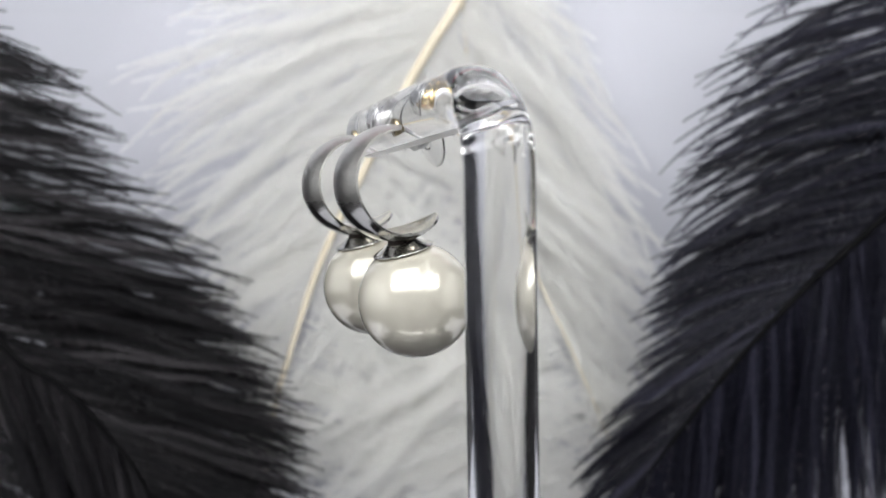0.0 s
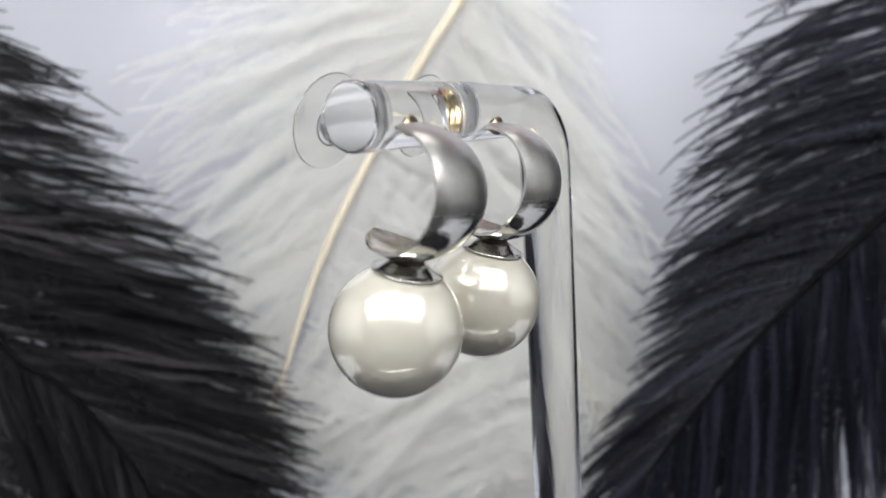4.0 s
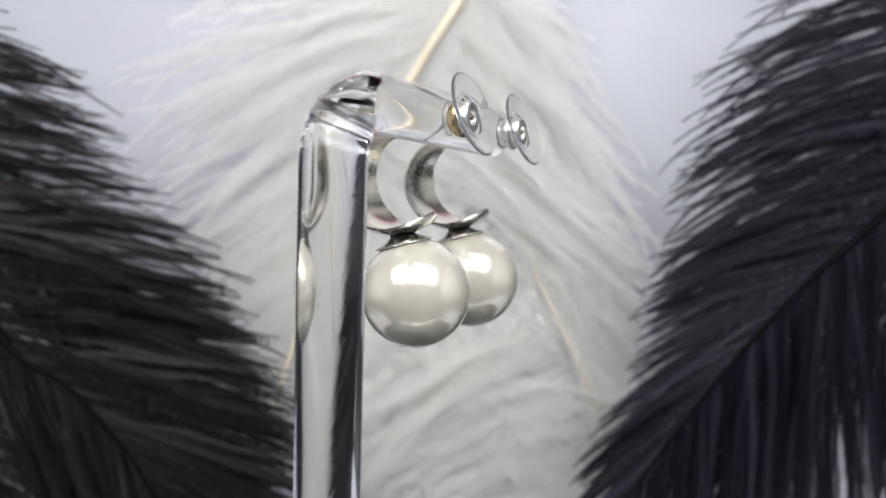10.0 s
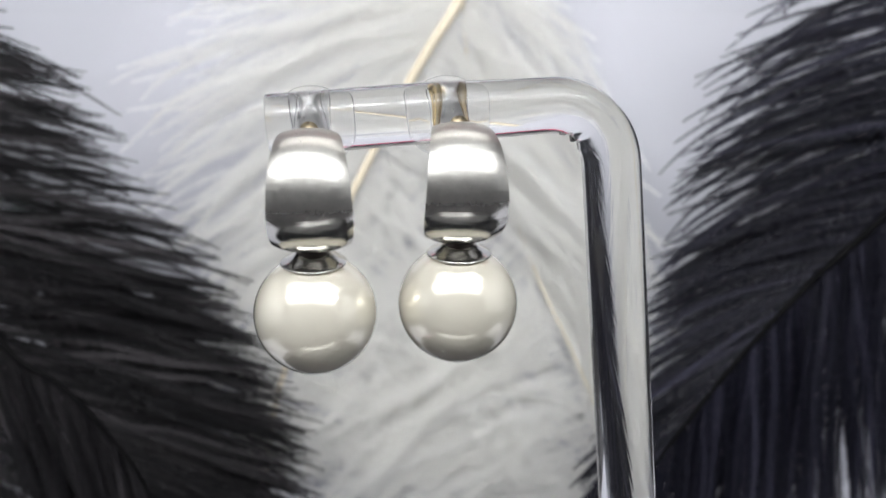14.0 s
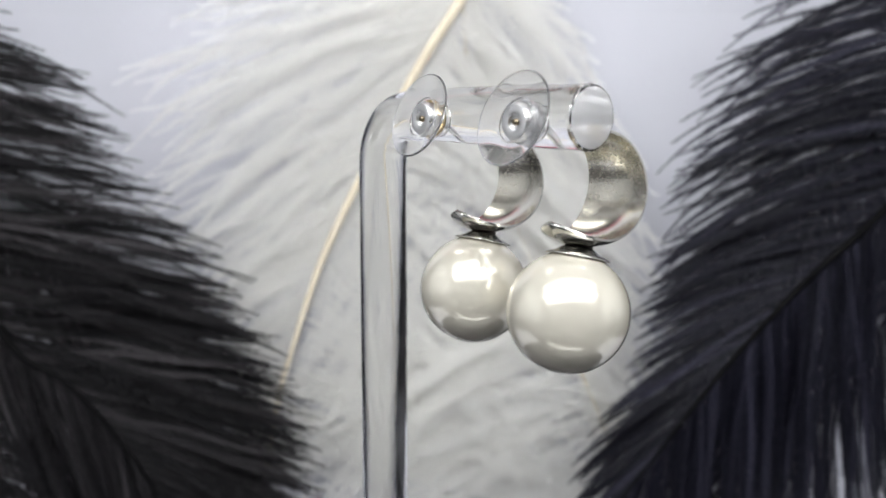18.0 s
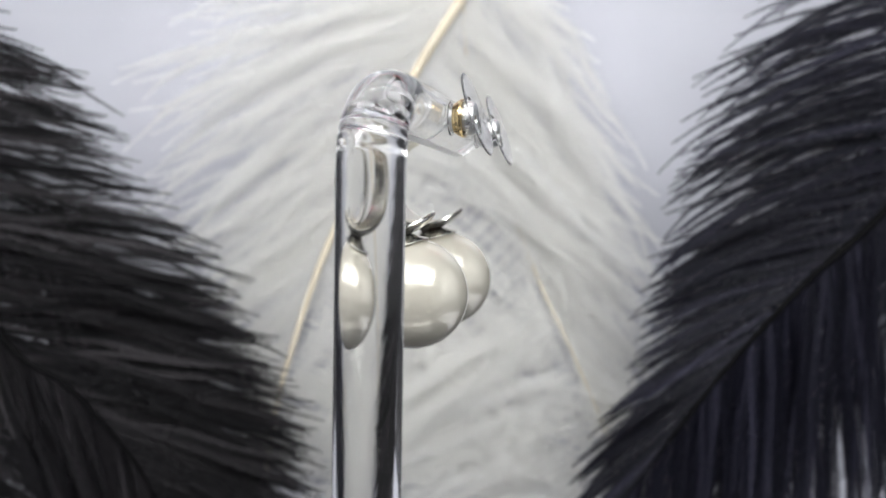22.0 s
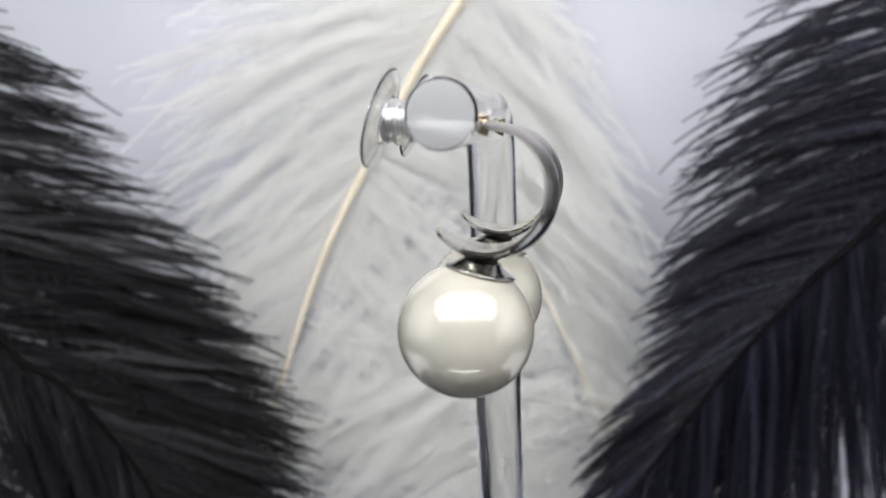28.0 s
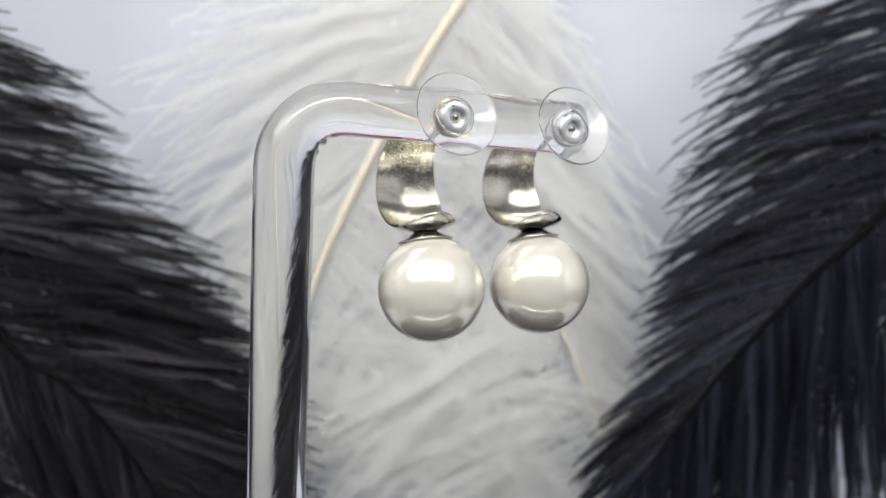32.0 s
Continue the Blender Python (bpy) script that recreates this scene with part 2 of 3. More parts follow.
def turntable():
    top = thing("turntable", "round glossy black motor turntable under the display stand", "turntable")
    bm = bmesh.new()
    lathe(bm, ((0.0, 0.0), (0.077, 0.0), (0.078, 0.001), (0.078, 0.0135), (0.077, 0.0145), (0.0, 0.0145)), pose(0, 0, 0.0006), 64)
    part("plate", bm, GLOSS, top, sharp=35)
    return top


ROD = 3.77
ARM_V = 3.28
END_S, END_Z, DROOP = 22.27, 22.27, 0.075


def arm_z(s):
    return END_Z + DROOP * (END_S - s)


def display_stand():
    """A clear rod bent into a hook, with two cross holes; arm along x, millimetres over the pearls' height."""
    top = thing("display_stand", "clear acrylic rod bent into a hooked earring stand", "display stand")

    def post(z):
        return Vector((-20.63 - 0.056 * (22 - z), ARM_V + 0.019 * (22 - z), z))

    corner_z = arm_z(-20.45)
    corner = post(corner_z)
    down = (post(0) - post(30)).normalized()
    along = (Vector((END_S, ARM_V, END_Z)) - corner).normalized()
    cut = 8.6
    path = [post(-79.85 + k * 2.0) for k in range(100) if -79.85 + k * 2.0 < corner_z - cut - 1]
    a, b = corner + down * cut, corner + along * cut
    for k in range(33):
        f = k / 32
        # round elbow: blend of a parabola and the chord's circle
        path.append(a * (1 - f) ** 2 + (corner * 0.99 + (a + b) * 0.005) * 2 * f * (1 - f) + b * f * f)
    n = 60
    end = Vector((END_S, ARM_V, END_Z))
    path += [b.lerp(end, k / n) for k in range(1, n + 1)]
    path = [(p + Vector((0, 0, RISE))) * MM for p in path]
    bm = bmesh.new()
    radii = [ROD * MM] * len(path)
    # softened sawn end
    path[-1:] = [path[-1] - along * 0.0003, path[-1] - along * 0.0001, path[-1]]
    radii[-1:] = [ROD * MM, (ROD - 0.1) * MM, (ROD - 0.3) * MM]
    sweep(bm, path, radii, Vector((0, 1, 0)), 72)
    # wrinkles pressed into the inner side of the elbow
    inward = ((a + b) * 0.5 - corner).normalized()
    elbow = ((corner * 0.5 + (a + b) * 0.25) + inward * 2.2 + Vector((0, 0, RISE))) * MM
    outer = ((corner * 0.5 + (a + b) * 0.25) - inward * ROD + Vector((0, 0, RISE))) * MM
    for v in bm.verts:
        d = (v.co - elbow) / MM
        flat = d - inward * d.dot(inward)
        near = math.exp(-(d.length / 1.9) ** 2)
        cross = Vector((0, 1, 0)).cross(inward)
        v.co += inward * MM * near * 0.75 * math.cos(d.dot(cross) * 4.2)
        high = min(max((v.co.z / MM - RISE - arm_z(v.co.x / MM)) / ROD, 0.0), 1.0)
        v.co.z -= 0.5 * MM * high * math.exp(-((v.co.x / MM + 11.0) / 9.0) ** 2)
        back = (v.co - outer) / MM
        v.co += inward * MM * 0.6 * math.exp(-(back.length / 5.0) ** 2)
    rod = part("rod", bm, ACRYLIC, top, "clear bent acrylic rod")
    rod.data.materials.append(FROSTED)
    # small slanting cross holes for the pins
    cutters = bmesh.new()
    for s, z0, z1 in ((-0.45, 22.0, 23.25), (17.2, 21.37, 21.92)):
        mid = Vector((s, ARM_V, z1 + (z0 - z1) * 0.615 + RISE)) * MM
        m = Matrix.Translation(mid) @ Matrix.Rotation(radians(90) - math.atan2(z1 - z0, 10.8), 4, "X")
        bmesh.ops.create_cone(cutters, cap_ends=True, segments=32, radius1=0.47 * MM, radius2=0.47 * MM, depth=0.02, matrix=m)
    mesh = bpy.data.meshes.new("drill")
    cutters.to_mesh(mesh)
    cutters.free()
    mesh.materials.append(ACRYLIC)
    mesh.materials.append(FROSTED)
    for p in mesh.polygons:
        p.material_index = 1
    drill = new("drill", mesh)
    mod = rod.modifiers.new("holes", "BOOLEAN")
    mod.operation, mod.object, mod.solver = "DIFFERENCE", drill, "EXACT"
    bpy.context.view_layer.update()
    done = bpy.data.meshes.new_from_object(rod.evaluated_get(bpy.context.evaluated_depsgraph_get()))
    rod.modifiers.clear()
    rod.data = done
    bpy.data.objects.remove(drill)
    done.materials.append(SAWN)
    done.materials.append(PALE_FOOT)
    done.polygons.foreach_set("use_smooth", [True] * len(done.polygons))
    done.set_sharp_from_angle(angle=radians(32))
    for p in done.polygons:
        if p.normal.dot(along) > 0.9 and p.center.x > 0.0205:
            p.material_index = 2
        # unseen foot face, made milky so that the elbow looks brighter
        elif p.normal.dot(down) > 0.95:
            p.material_index = 3
    return top


def hoop_half_width(u):
    if u < 0.05:
        return 2.2 + 1.2 * math.sqrt(max(0.0, 1 - (1 - u / 0.05) ** 2))
    if u < 0.80:
        f = (u - 0.05) / 0.75
        return 3.4 + 1.45 * math.sin(min(1.0, f / 0.72) * math.pi / 2) - max(0.0, f - 0.72) * 2.0
    f = (u - 0.80) / 0.20
    return max(0.05, 4.29 * math.sqrt(max(0.0, 1 - f * f)) ** 1.25)


def earring(pin_z, label, collar_mat, collar_label):
    """One earring about the middle of its pearl: x along the arm, y to the front of the hoop. Millimetres."""
    top = thing("earring", label, "earring", group="pair of earrings")
    bm = bmesh.new()
    bmesh.ops.create_uvsphere(bm, u_segments=64, v_segments=40, radius=7.5 * MM)
    part("pearl", bm, PEARL, top, "large cream-white glossy pearl")
    tilt = Matrix.Rotation(radians(-14), 4, "X") @ Matrix.Scale(MM, 4)
    bm = bmesh.new()
    lathe(bm, ((0.0, 7.2), (2.4, 7.0), (3.75, 6.68), (3.95, 6.72), (3.98, 6.82), (3.88, 6.92), (3.1, 7.25), (2.4, 7.62), (2.0, 7.92), (0.0, 8.0)), tilt, 48)
    part("cap", bm, SILVER, top, "flared silver bead cap")
    bm = bmesh.new()
    lathe(bm, ((0.0, 7.8), (1.9, 7.8), (1.75, 7.95), (1.65, 8.1), (1.7, 8.5), (0.0, 8.5)), tilt, 32)
    part("neck", bm, DARK_SILVER, top, "dark metal neck")
    # wide domed C band
    bm = bmesh.new()
    cy, cz, R, thick = 2.8, 15.05, 7.35, 0.52
    rows, cols = 72, 15
    skin = []
    for inner in (False, True):
        grid = []
        for i in range(rows + 1):
            u = i / rows
            ang = radians(94 - 240 * u)
            hw = hoop_half_width(u)
            line = []
            for j in range(cols):
                q = j / (cols - 1) * 2 - 1
                edge = 0.12 * (abs(q) ** 8)
                r = R - 0.075 * (q * hw) ** 2 * 0.62 - (thick - edge if inner else edge)
                line.append(bm.verts.new(Vector((q * hw, cy + r * math.cos(ang), cz + r * math.sin(ang))) * MM))
            grid.append(line)
        skin.append(grid)
    for k, grid in enumerate(skin):
        for a, b in zip(grid, grid[1:]):
            for j in range(cols - 1):
                bm.faces.new((a[j], a[j + 1], b[j + 1], b[j])).material_index = k
    o, n = skin
    for i in range(rows):
        for j in (0, cols - 1):
            bm.faces.new((o[i][j], o[i + 1][j], n[i + 1][j], n[i][j]))
    for i in (0, rows):
        for j in range(cols - 1):
            bm.faces.new((o[i][j], o[i][j + 1], n[i][j + 1], n[i][j]))
    hoop = part("hoop", bm, SILVER, top, "wide domed silver band curled into an open hoop", sharp=50)
    hoop.data.materials.append(WARM_SILVER)
    # pin with its solder foot
    bm = bmesh.new()
    a, b = Vector((0, 2.6, 22.0)) * MM, Vector((0, -8.2, pin_z)) * MM
    sweep(bm, [a, a.lerp(b, 0.97), b], [0.42 * MM, 0.42 * MM, 0.2 * MM], Vector((1, 0, 0)), 16)
    part("pin", bm, STEEL, top, "straight steel pin")
    bm = bmesh.new()
    sweep(bm, [a, a + (b - a).normalized() * 0.0006, a + (b - a).normalized() * 0.0016], [1.15 * MM, 1.0 * MM, 0.5 * MM], Vector((1, 0, 0)), 20)
    part("pin_foot", bm, TARNISH, top, "tarnished solder foot")
    # push-on back: metal core in a clear disc
    at = Matrix.Translation(Vector((0, 0, pin_z)) * MM)
    back = at @ Matrix.Rotation(radians(90), 4, "X") @ Matrix.Scale(MM, 4)
    bm = bmesh.new()
    lathe(bm, ((0.5, 5.45), (1.5, 5.45), (1.62, 5.55), (1.62, 6.3), (1.9, 6.8), (2.1, 7.3), (2.2, 7.9), (0.5, 7.9)), back, 40, True)
    clutch = part("earring_back", bm, STEEL, top, "push-on earring back with a clear disc", sharp=40)
    bm = bmesh.new()
    lathe(bm, ((1.3, 5.42), (2.15, 5.42), (2.25, 5.52), (2.15, 5.65), (1.64, 5.65)), back, 40, True)
    part("washer", bm, SOFT, clutch, "clear plastic washer", sharp=40)
    bm = bmesh.new()
    lathe(bm, ((1.66, 6.0), (1.9, 6.02), (2.1, 6.35), (2.16, 6.5), (2.3, 6.6), (2.36, 6.85), (2.5, 7.0), (2.5, 7.35), (2.2, 7.4)), back, 40, True)
    part("collar", bm, collar_mat, clutch, collar_label, sharp=30)
    bm = bmesh.new()
    lathe(bm, ((0.42, 7.95), (2.2, 7.95), (2.25, 8.3), (1.95, 8.8), (1.4, 8.95), (0.95, 8.8), (0.85, 8.4), (0.42, 8.4)), back, 40, True)
    part("cap_ring", bm, STEEL, clutch, "polished steel ring", sharp=40)
    bm = bmesh.new()
    lathe(bm, ((0.0, 8.85), (0.3, 8.8), (0.42, 8.5), (0.42, 8.1), (0.0, 8.1)), back, 20)
    part("pin_tip", bm, TARNISH, clutch, "rust-brown pin tip")
    bm = bmesh.new()
    lean = back @ Matrix.Translation((0, 0.35, 8.75)) @ Matrix.Rotation(radians(-18), 4, "X") @ Matrix.Translation((0, 0, -7.4))
    lathe(bm, ((2.55, 6.95), (2.8, 7.05), (4.0, 7.3), (5.3, 7.56), (5.5, 7.62), (5.58, 7.72), (5.5, 7.82), (5.3, 7.80), (4.0, 7.54), (2.8, 7.30), (2.55, 7.25)),
          lean, 72, True)
    part("disc", bm, SOFT, clutch, "thin clear plastic disc")
    return top


turn_plate = turntable()
stand = display_stand()
near_bend = earring(23.25, "silver hoop earring with pearl drop near the rod's bend", GOLD, "gilt collar")
near_end = earring(22.55, "silver hoop earring with pearl drop near the rod's sawn end", STEEL, "steel collar")


# ------------------------------------------------------------------ ostrich feathers
def plume(name, label, shaft_points, width, horn, barb_mat, sides, seed, shaft_label):
    """An ostrich feather: a tapered shaft and long loose barbs, each fringed with barbules. Points from quill to tip, in millimetres.
    sides: dicts with count, span along the shaft, headings (degrees from +x towards +z, in the vertical plane), sag,
    fringe (gap, reach, thickness, least and widest spread), tuft (size, pull), loose, longest and the outline (x, z) past which no barb grows far."""
    rng = np.random.RandomState(seed)
    top = thing(name, label, "feather", group=name + "s")
    pts = spline([Vector(p) for p in shaft_points], 90)
    bm = bmesh.new()
    n = len(pts)
    sweep(bm, [p * MM for p in pts], [width * MM * (1 - 0.8 * (k / (n - 1)) ** 0.9) * 0.5 for k in range(n)], Vector((0, 1, 0)), 10)
    part("shaft", bm, horn, top, shaft_label)
    P = np.array([p[:] for p in pts])
    for s in sides:
        drift, left, aim = 0.0, 0, None
        f0, f1 = s["span"]
        size, pull = s["tuft"]
        for i in range(s["count"]):
            f = min(max(f0 + (f1 - f0) * (i + rng.uniform(-0.4, 0.4)) / s["count"], 0.0), 0.995)
            k = f * (n - 1)
            k0 = min(int(k), n - 2)
            p = P[k0] + (P[k0 + 1] - P[k0]) * (k - k0)
            g = (f - f0) / (f1 - f0)
            drift = 0.86 * drift + rng.normal(0, 0.5)
            ang = radians(np.interp(g, np.linspace(0, 1, len(s["headings"])), s["headings"]) + (drift * 4.0 + rng.normal(0, 3.0)) * s["loose"])
            way = np.array([math.cos(ang), -rng.uniform(*s["lift"]), math.sin(ang)])
            way /= np.linalg.norm(way)
            # neighbours lean together into tufts
            if left == 0:
                left = int(rng.randint(max(2, size // 2), size + size // 2 + 1))
                ahead = min(f + (f1 - f0) * left / s["count"] * 0.5, 0.995) * (n - 1)
                aim = P[int(ahead)] + way * s["longest"] * rng.uniform(0.65, 1.0)
                bend, fall = rng.normal(0, 0.0045) * s["loose"], rng.uniform(0.6, 1.35)
            left -= 1
            to = aim - p
            way = way * (1 - pull) + to / np.linalg.norm(to) * pull
            way /= np.linalg.norm(way)
            sag = np.array((0, 0, -s["sag"])) * fall * rng.uniform(0.85, 1.15)
            barb(top, p, way, s, sag, barb_mat, rng, width, bend)
    return top


def barb(parent, start, way, s, sag, mat, rng, width, bend):
    loose, (gap, reach, thick, least, widest) = s["loose"], s["fringe"]
    most = s["longest"] * rng.uniform(0.8, 1.1)
    rim = sorted(s["edge"], key=lambda q: q[1]) if s["edge"] else None
    outward = 1 if way[0] > 0 else -1
    give = rng.normal(s["ragged"] * -0.35, s["ragged"])
    ds = 2.6
    d = way.copy()
    pos = start + np.array([0, 0.25 * width, 0])
    wave, freq = rng.uniform(0, 6.28), rng.uniform(0.10, 0.22)
    curl = bend + rng.normal(0, 0.004) * loose
    line, dirs = [pos.copy()], [d.copy()]
    grown = 0.0
    while grown < most:
        f = grown / most
        d = d + sag * ds * (0.4 + f) + np.array([d[2], 0, -d[0]]) * (curl * f * f + 0.016 * loose * math.sin(wave + freq * grown)) * ds
        d[1] = (d[1] + rng.normal(0, 0.012)) * 0.97
        d /= np.linalg.norm(d)
        pos = pos + d * ds
        grown += ds
        line.append(pos.copy())
        dirs.append(d.copy())
        if pos[2] < 3.0:
            break
        if rim and grown > 7 and outward * (pos[0] - np.interp(pos[2], [q[1] for q in rim], [q[0] for q in rim])) > give:
            break
    steps, length = len(line) - 1, grown
    line, dirs = np.array(line), np.array(dirs)
    verts, faces = [], []
    # flat tapering rib
    for k in range(steps + 1):
        f = k / steps
        across = np.array([dirs[k][2], rng.uniform(-0.3, 0.3), -dirs[k][0]])
        w = (0.16 * (1 - f) + 0.05) * thick
        verts += [line[k] - across * w, line[k] + across * w]
        if k:
            a = 2 * k
            faces.append((a - 2, a - 1, a + 1, a))
    # barbules
    count = int(length / gap)
    u = 0.02 + 0.98 * (np.arange(count) + rng.uniform(0, 1, count)) / count
    at = u * steps
    i0 = np.minimum(at.astype(int), steps - 1)
    fr = (at - i0)[:, None]
    c = line[i0] * (1 - fr) + line[i0 + 1] * fr
    t = dirs[i0]
    across = np.stack([t[:, 2], np.zeros(count), -t[:, 0]], 1)
    toward = np.array([0.0, -1.0, 0.0])
    hand = np.where(np.arange(count) % 2 == 0, 1.0, -1.0)[:, None]
    spread = np.radians(rng.uniform(least, widest, count))[:, None]
    roll = rng.uniform(-0.75, 0.75, count)[:, None]
    fade = (0.22 + 0.78 * np.sin(np.pi * np.clip(u * 0.88 + 0.12, 0, 1)))[:, None]
    size = reach * rng.uniform(0.6, 1.15, count)[:, None] * fade
    lean = across * hand * np.cos(roll) + toward * np.sin(roll)
    tipv = c + (t * np.cos(spread) + lean * np.sin(spread)) * size
    base = t * (0.11 * thick)
    first = len(verts)
    tri = np.empty((count * 3, 3))
    tri[0::3], tri[1::3], tri[2::3] = c - base, c + base, tipv
    verts = np.concatenate([np.array(verts), tri]) * MM
    faces += [(first + 3 * k, first + 3 * k + 1, first + 3 * k + 2) for k in range(count)]
    mesh = bpy.data.meshes.new("barb")
    mesh.from_pydata(verts.tolist(), [], faces)
    finish("barb", mesh, mat, parent, smooth=False)


def side(count, span, headings, sag, fringe, loose, longest, edge=None, ragged=2.2, lift=(-0.16, 0.20), tuft=(4, 0.22)):
    return dict(count=count, span=span, headings=headings, sag=sag, fringe=fringe, loose=loose, longest=longest, edge=edge, ragged=ragged, lift=lift, tuft=tuft)


FINE = (0.042, 2.25, 0.76, 15, 54)
DOWN = (0.080, 4.9, 0.72, 12, 52)
LEFT_EDGE = ((-120, 159.4), (-104, 145.8), (-93, 136.8), (-85.4, 126.6), (-78, 111.9), (-66.3, 100.6), (-55, 87.1), (-51, 74.7), (-43, 64.5), (-39.4, 53.2), (-37.3, 40.8), (-37.3, 27.2), (-49.7, 17), (-56.5, -14.6))
RIGHT_EDGE = ((90.4, 159.4), (80.2, 149.2), (68.9, 140.2), (62.7, 127.8), (59.9, 119.9), (52.8, 102.9), (49.4, 83.7), (47.5, 72.4), (44.9, 57.7), (38.3, 46.4), (31.6, 36.2), (33.9, 26.1), (42.9, -14.6))
WHITE_LEFT = ((-73.4, 175.2), (-70.1, 157.1), (-87, 147), (-89.3, 135.7), (-91.5, 125.5), (-85.9, 111.9), (-78, 92.7), (-66.7, 70.1), (-61, 46.4), (-62.1, 12.5))
WHITE_RIGHT = ((26, 174.1), (32.8, 157.1), (38.4, 142.5), (48.6, 123.2), (54.2, 104), (57.6, 86), (58.8, 67.9), (61, 45.3), (63.3, 10.2))

LEFT_FULL = tuple((x + 1.2, z) for x, z in LEFT_EDGE)
LEFT_NEAR = tuple((x - 5, z) for x, z in LEFT_EDGE)
RIGHT_NEAR = tuple((x + 4.5, z) for x, z in RIGHT_EDGE)
LEFT_INNER = tuple((x - 11, z) for x, z in LEFT_EDGE)
RIGHT_INNER = tuple((x + 10, z) for x, z in RIGHT_EDGE)

plume("black_feather", "glossy black ostrich feather hanging with its tip towards the table",
      ((-169.5, 150, 209.1), (-157.9, 91.9, 167.8), (-138.7, 80.6, 136.8), (-124.4, 80.6, 101.9), (-109.2, 80.6, 69.9), (-95.9, 80.6, 59.5), (-84.2, 80.6, 45.6), (-76.2, 80.6, 32.3), (-71.6, 80.6, 15)),
      2.6, BLACK_HORN, WARM_BARB,
      (side(172, (0.11, 0.99), (-8, -10, -8, -14, -28), 0.0022, FINE, 0.95, 94, LEFT_FULL),
       side(110, (0.30, 0.99), (-70, -74, -72, -64), 0.004, FINE, 0.62, 50)), 11, "black quill shaft")
plume("black_feather", "long black ostrich feather draped over another feather",
      ((-158.2, 150, 227.2), (-148.4, 96.4, 199.1), (-136.1, 87.3, 161.7), (-125.7, 87.3, 123.8), (-109.7, 87.3, 94.8), (-96.3, 87.3, 83.1), (-85.5, 87.3, 72.2), (-79, 87.3, 61.8), (-74.6, 87.3, 49)),
      1.4, BLACK_HORN, WARM_BARB,
      (side(172, (0.10, 0.99), (-8, -10, -8, -12, -28), 0.0022, FINE, 1.0, 85, LEFT_NEAR),
       side(70, (0.20, 0.99), (-70, -70, -66), 0.004, FINE, 0.62, 45)), 12, "dark quill shaft")
plume("black_feather", "full black ostrich feather hanging beside the stand",
      ((157.1, 150, 206.9), (143.2, 91.9, 155.5), (124.8, 78.3, 125.3), (103.6, 78.3, 99.9), (86, 78.3, 83.2), (69, 78.3, 64), (53.1, 78.3, 42.9), (39.4, 78.3, 24)),
      2.8, BLACK_HORN, BLACK_BARB,
      (side(140, (0.10, 0.99), (181, 183, 190, 202, 216, 230), 0.009, FINE, 0.5, 90, RIGHT_EDGE),
       side(178, (0.15, 0.99), (-76, -84, -90, -94, -100), 0.004, FINE, 0.62, 63, tuft=(6, 0.4))), 13, "black quill shaft")
plume("black_feather", "black ostrich feather with loose upper barbs against the white backdrop",
      ((165, 150, 229.5), (158.5, 98.6, 193.4), (141, 85.1, 168.7), (121.7, 85.1, 141.8), (102.8, 85.1, 116.7), (84.6, 85.1, 93.4), (67.2, 85.1, 68), (56.4, 85.1, 47.7)),
      1.4, BLACK_HORN, BLACK_BARB,
      (side(138, (0.08, 0.99), (183, 188, 196, 206, 220), 0.009, FINE, 0.55, 85, RIGHT_NEAR),
       side(98, (0.15, 0.99), (-76, -84, -90, -94), 0.004, FINE, 0.62, 52, tuft=(6, 0.4))), 14, "dark quill shaft")
plume("black_feather", "black ostrich feather at the foot of the hanging ones",
      ((-155.9, 150, 121), (-137.9, 107.7, 89.3), (-124.3, 91.9, 71.3), (-110.7, 91.9, 53.2), (-97.2, 91.9, 42.5), (-84.7, 91.9, 31.7), (-74.6, 91.9, 17)),
      1.6, BLACK_HORN, WARM_BARB,
      (side(110, (0.10, 0.99), (-10, -12, -16, -30), 0.004, FINE, 0.62, 68, LEFT_INNER),
       side(110, (0.10, 0.99), (-80, -74, -66, -60), 0.004, FINE, 0.62, 52)), 21, "dark quill shaft")
plume("black_feather", "dense black ostrich feather behind the full one",
      ((160.5, 150, 154.9), (146.9, 107.7, 130), (135.6, 94.1, 109.7), (124.3, 94.1, 89.3), (113, 94.1, 66.7), (99.4, 94.1, 41.9), (88.1, 94.1, 19.3)),
      1.6, BLACK_HORN, BLACK_BARB,
      (side(135, (0.10, 0.99), (200, 206, 216, 230), 0.008, FINE, 0.62, 79, RIGHT_INNER),
       side(132, (0.10, 0.99), (-70, -80, -88), 0.004, FINE, 0.62, 56, tuft=(7, 0.5))), 22, "dark quill shaft")
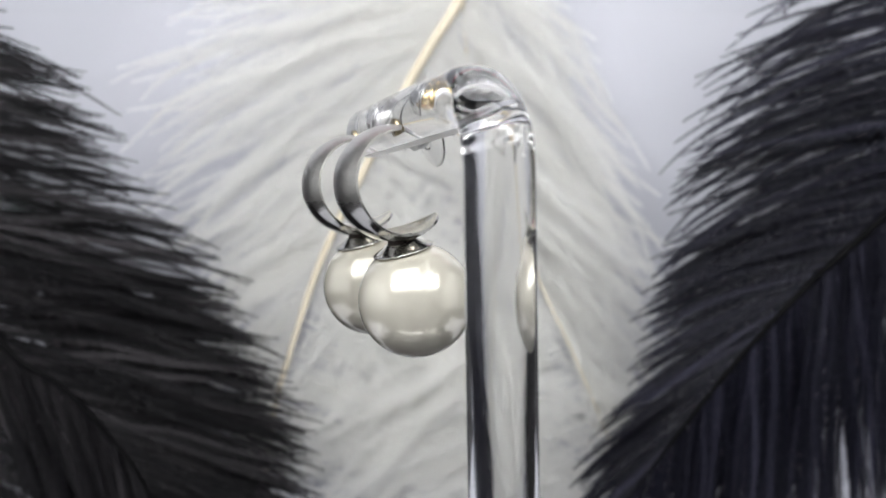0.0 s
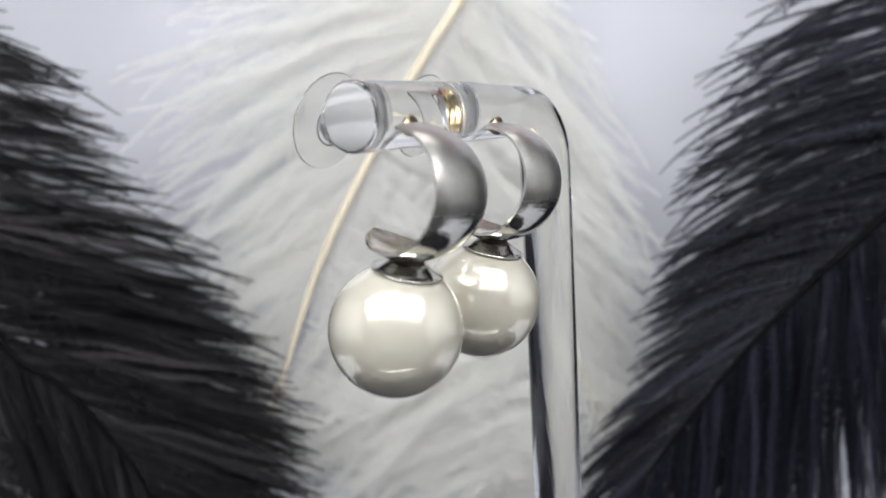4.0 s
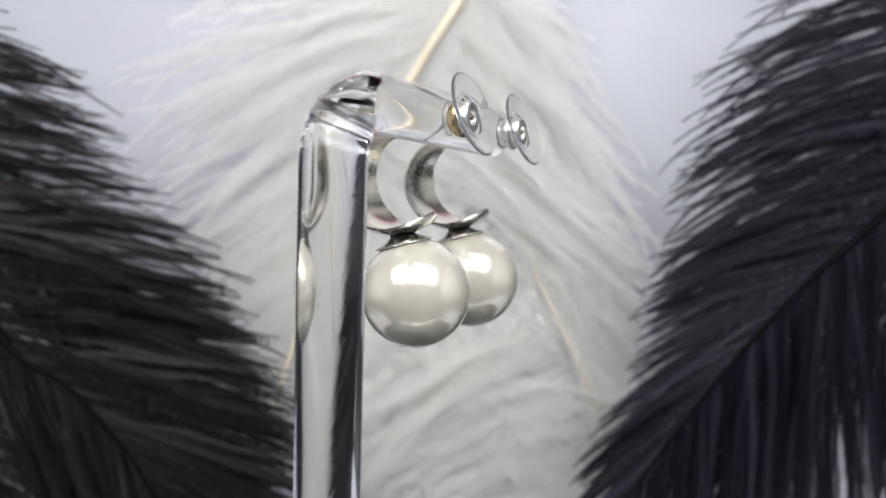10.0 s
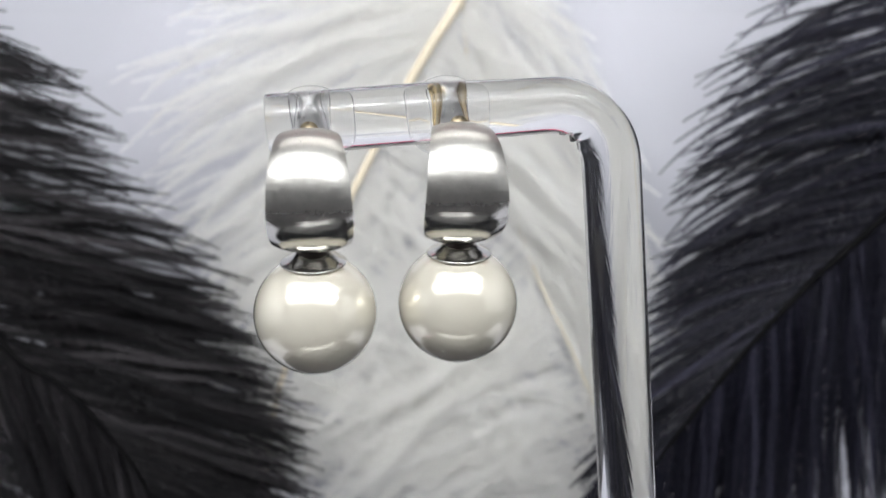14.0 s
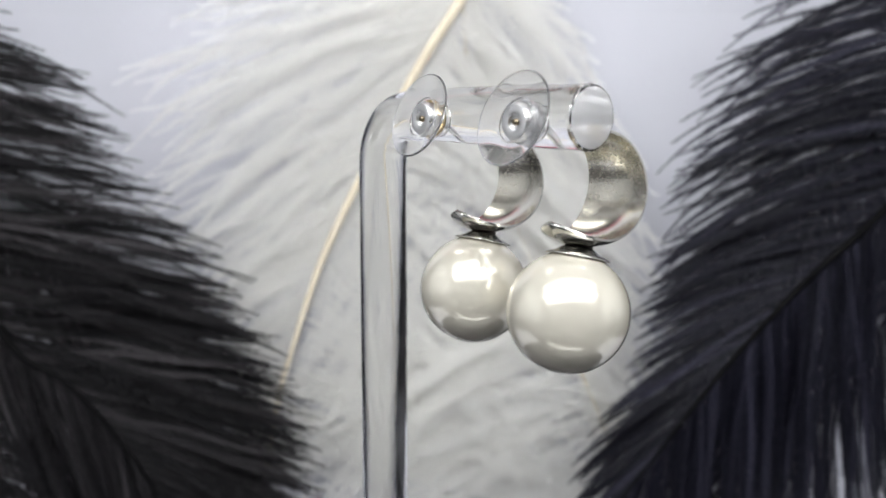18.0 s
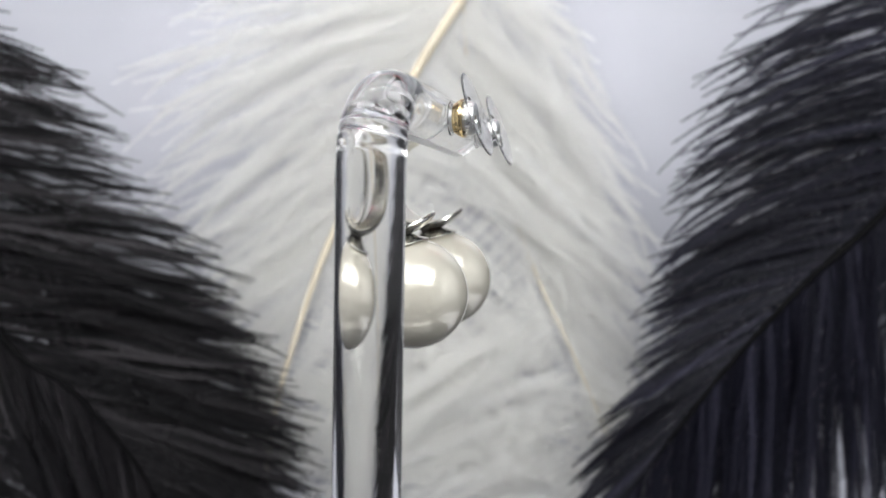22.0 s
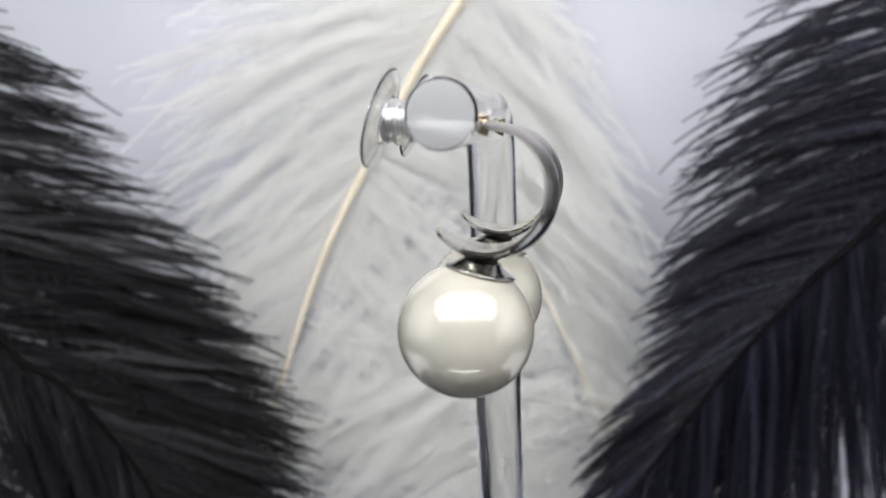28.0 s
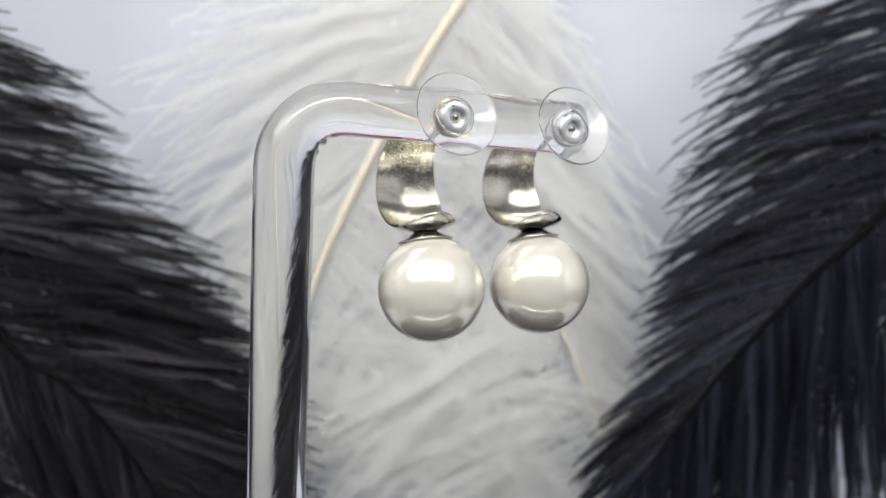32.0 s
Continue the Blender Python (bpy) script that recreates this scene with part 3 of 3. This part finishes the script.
plume("black_feather", "short dense black ostrich feather low beside the others",
      ((-180.8, 150, 154.9), (-165, 107.7, 109.7), (-151.4, 98.6, 75.8), (-137.9, 98.6, 44.1), (-126.6, 98.6, 14.8)),
      1.6, BLACK_HORN, WARM_BARB,
      (side(140, (0.06, 0.99), (-10, -14, -22, -30), 0.004, FINE, 0.62, 70, LEFT_INNER),
       side(90, (0.15, 0.99), (-60, -62, -66), 0.004, FINE, 0.62, 60)), 23, "dark quill shaft")
plume("white_feather", "broad fluffy white ostrich feather with a cream shaft",
      ((22.6, 150, 217), (12.5, 116.7, 173.4), (4.1, 107.7, 156.1), (-7.6, 107.7, 138.4), (-23.6, 107.7, 109.7), (-36, 107.7, 84.7), (-45.8, 107.7, 57.4), (-49.7, 107.7, 44.1), (-53.6, 107.7, 22.3)),
      3.8, CREAM_HORN, WHITE_BARB,
      (side(200, (0.02, 0.99), (190, 196, 206, 214, 220, 236), 0.004, DOWN, 1.45, 102, WHITE_LEFT, 6.0, (-0.26, 0.08), (9, 0.55)),
       side(220, (0.02, 0.99), (-62, -56, -48, -38, -20, -14), 0.004, DOWN, 1.45, 107, WHITE_RIGHT, 6.0, (-0.26, 0.08), (9, 0.55))), 15, "cream quill shaft")
plume("white_feather", "soft white ostrich feather behind the broader one",
      ((4.5, 150, 211.4), (5.1, 125.8, 171.8), (6.4, 116.2, 139.4), (14.4, 115, 110.7), (24.9, 112, 81.1), (33.2, 107.5, 62.6), (43.0, 106, 39.3), (54, 105.5, 10.1)),
      1.3, CREAM_HORN, WHITE_BARB,
      (side(150, (0.10, 0.99), (-40, -44, -50, -66), 0.004, DOWN, 1.45, 68, WHITE_RIGHT, 6.0, (-0.26, 0.08), (9, 0.55)),
       side(150, (0.10, 0.99), (230, 224, 206, 196), 0.004, DOWN, 1.45, 90, tuft=(9, 0.55))), 16, "cream quill shaft")


# ------------------------------------------------------------------ what turns
def motions():
    times = [0.2 * k for k in range(161)]
    walk(turn_plate, [(t, pose(0, 0, 0, 0, 0, turn_angle(t))) for t in times])
    walk(stand, [(t, pose(0, 0, 0, 0, 0, turn_angle(t))) for t in times])
    for ring, s, v, z in ((near_bend, -0.45, 4.84, 0.0), (near_end, 17.2, 4.86, -0.63)):
        walk(ring, [(t, pose(0, 0, 0, 0, 0, turn_angle(t)) @ pose(s * MM, v * MM, (RISE + z) * MM)) for t in times])


motions()
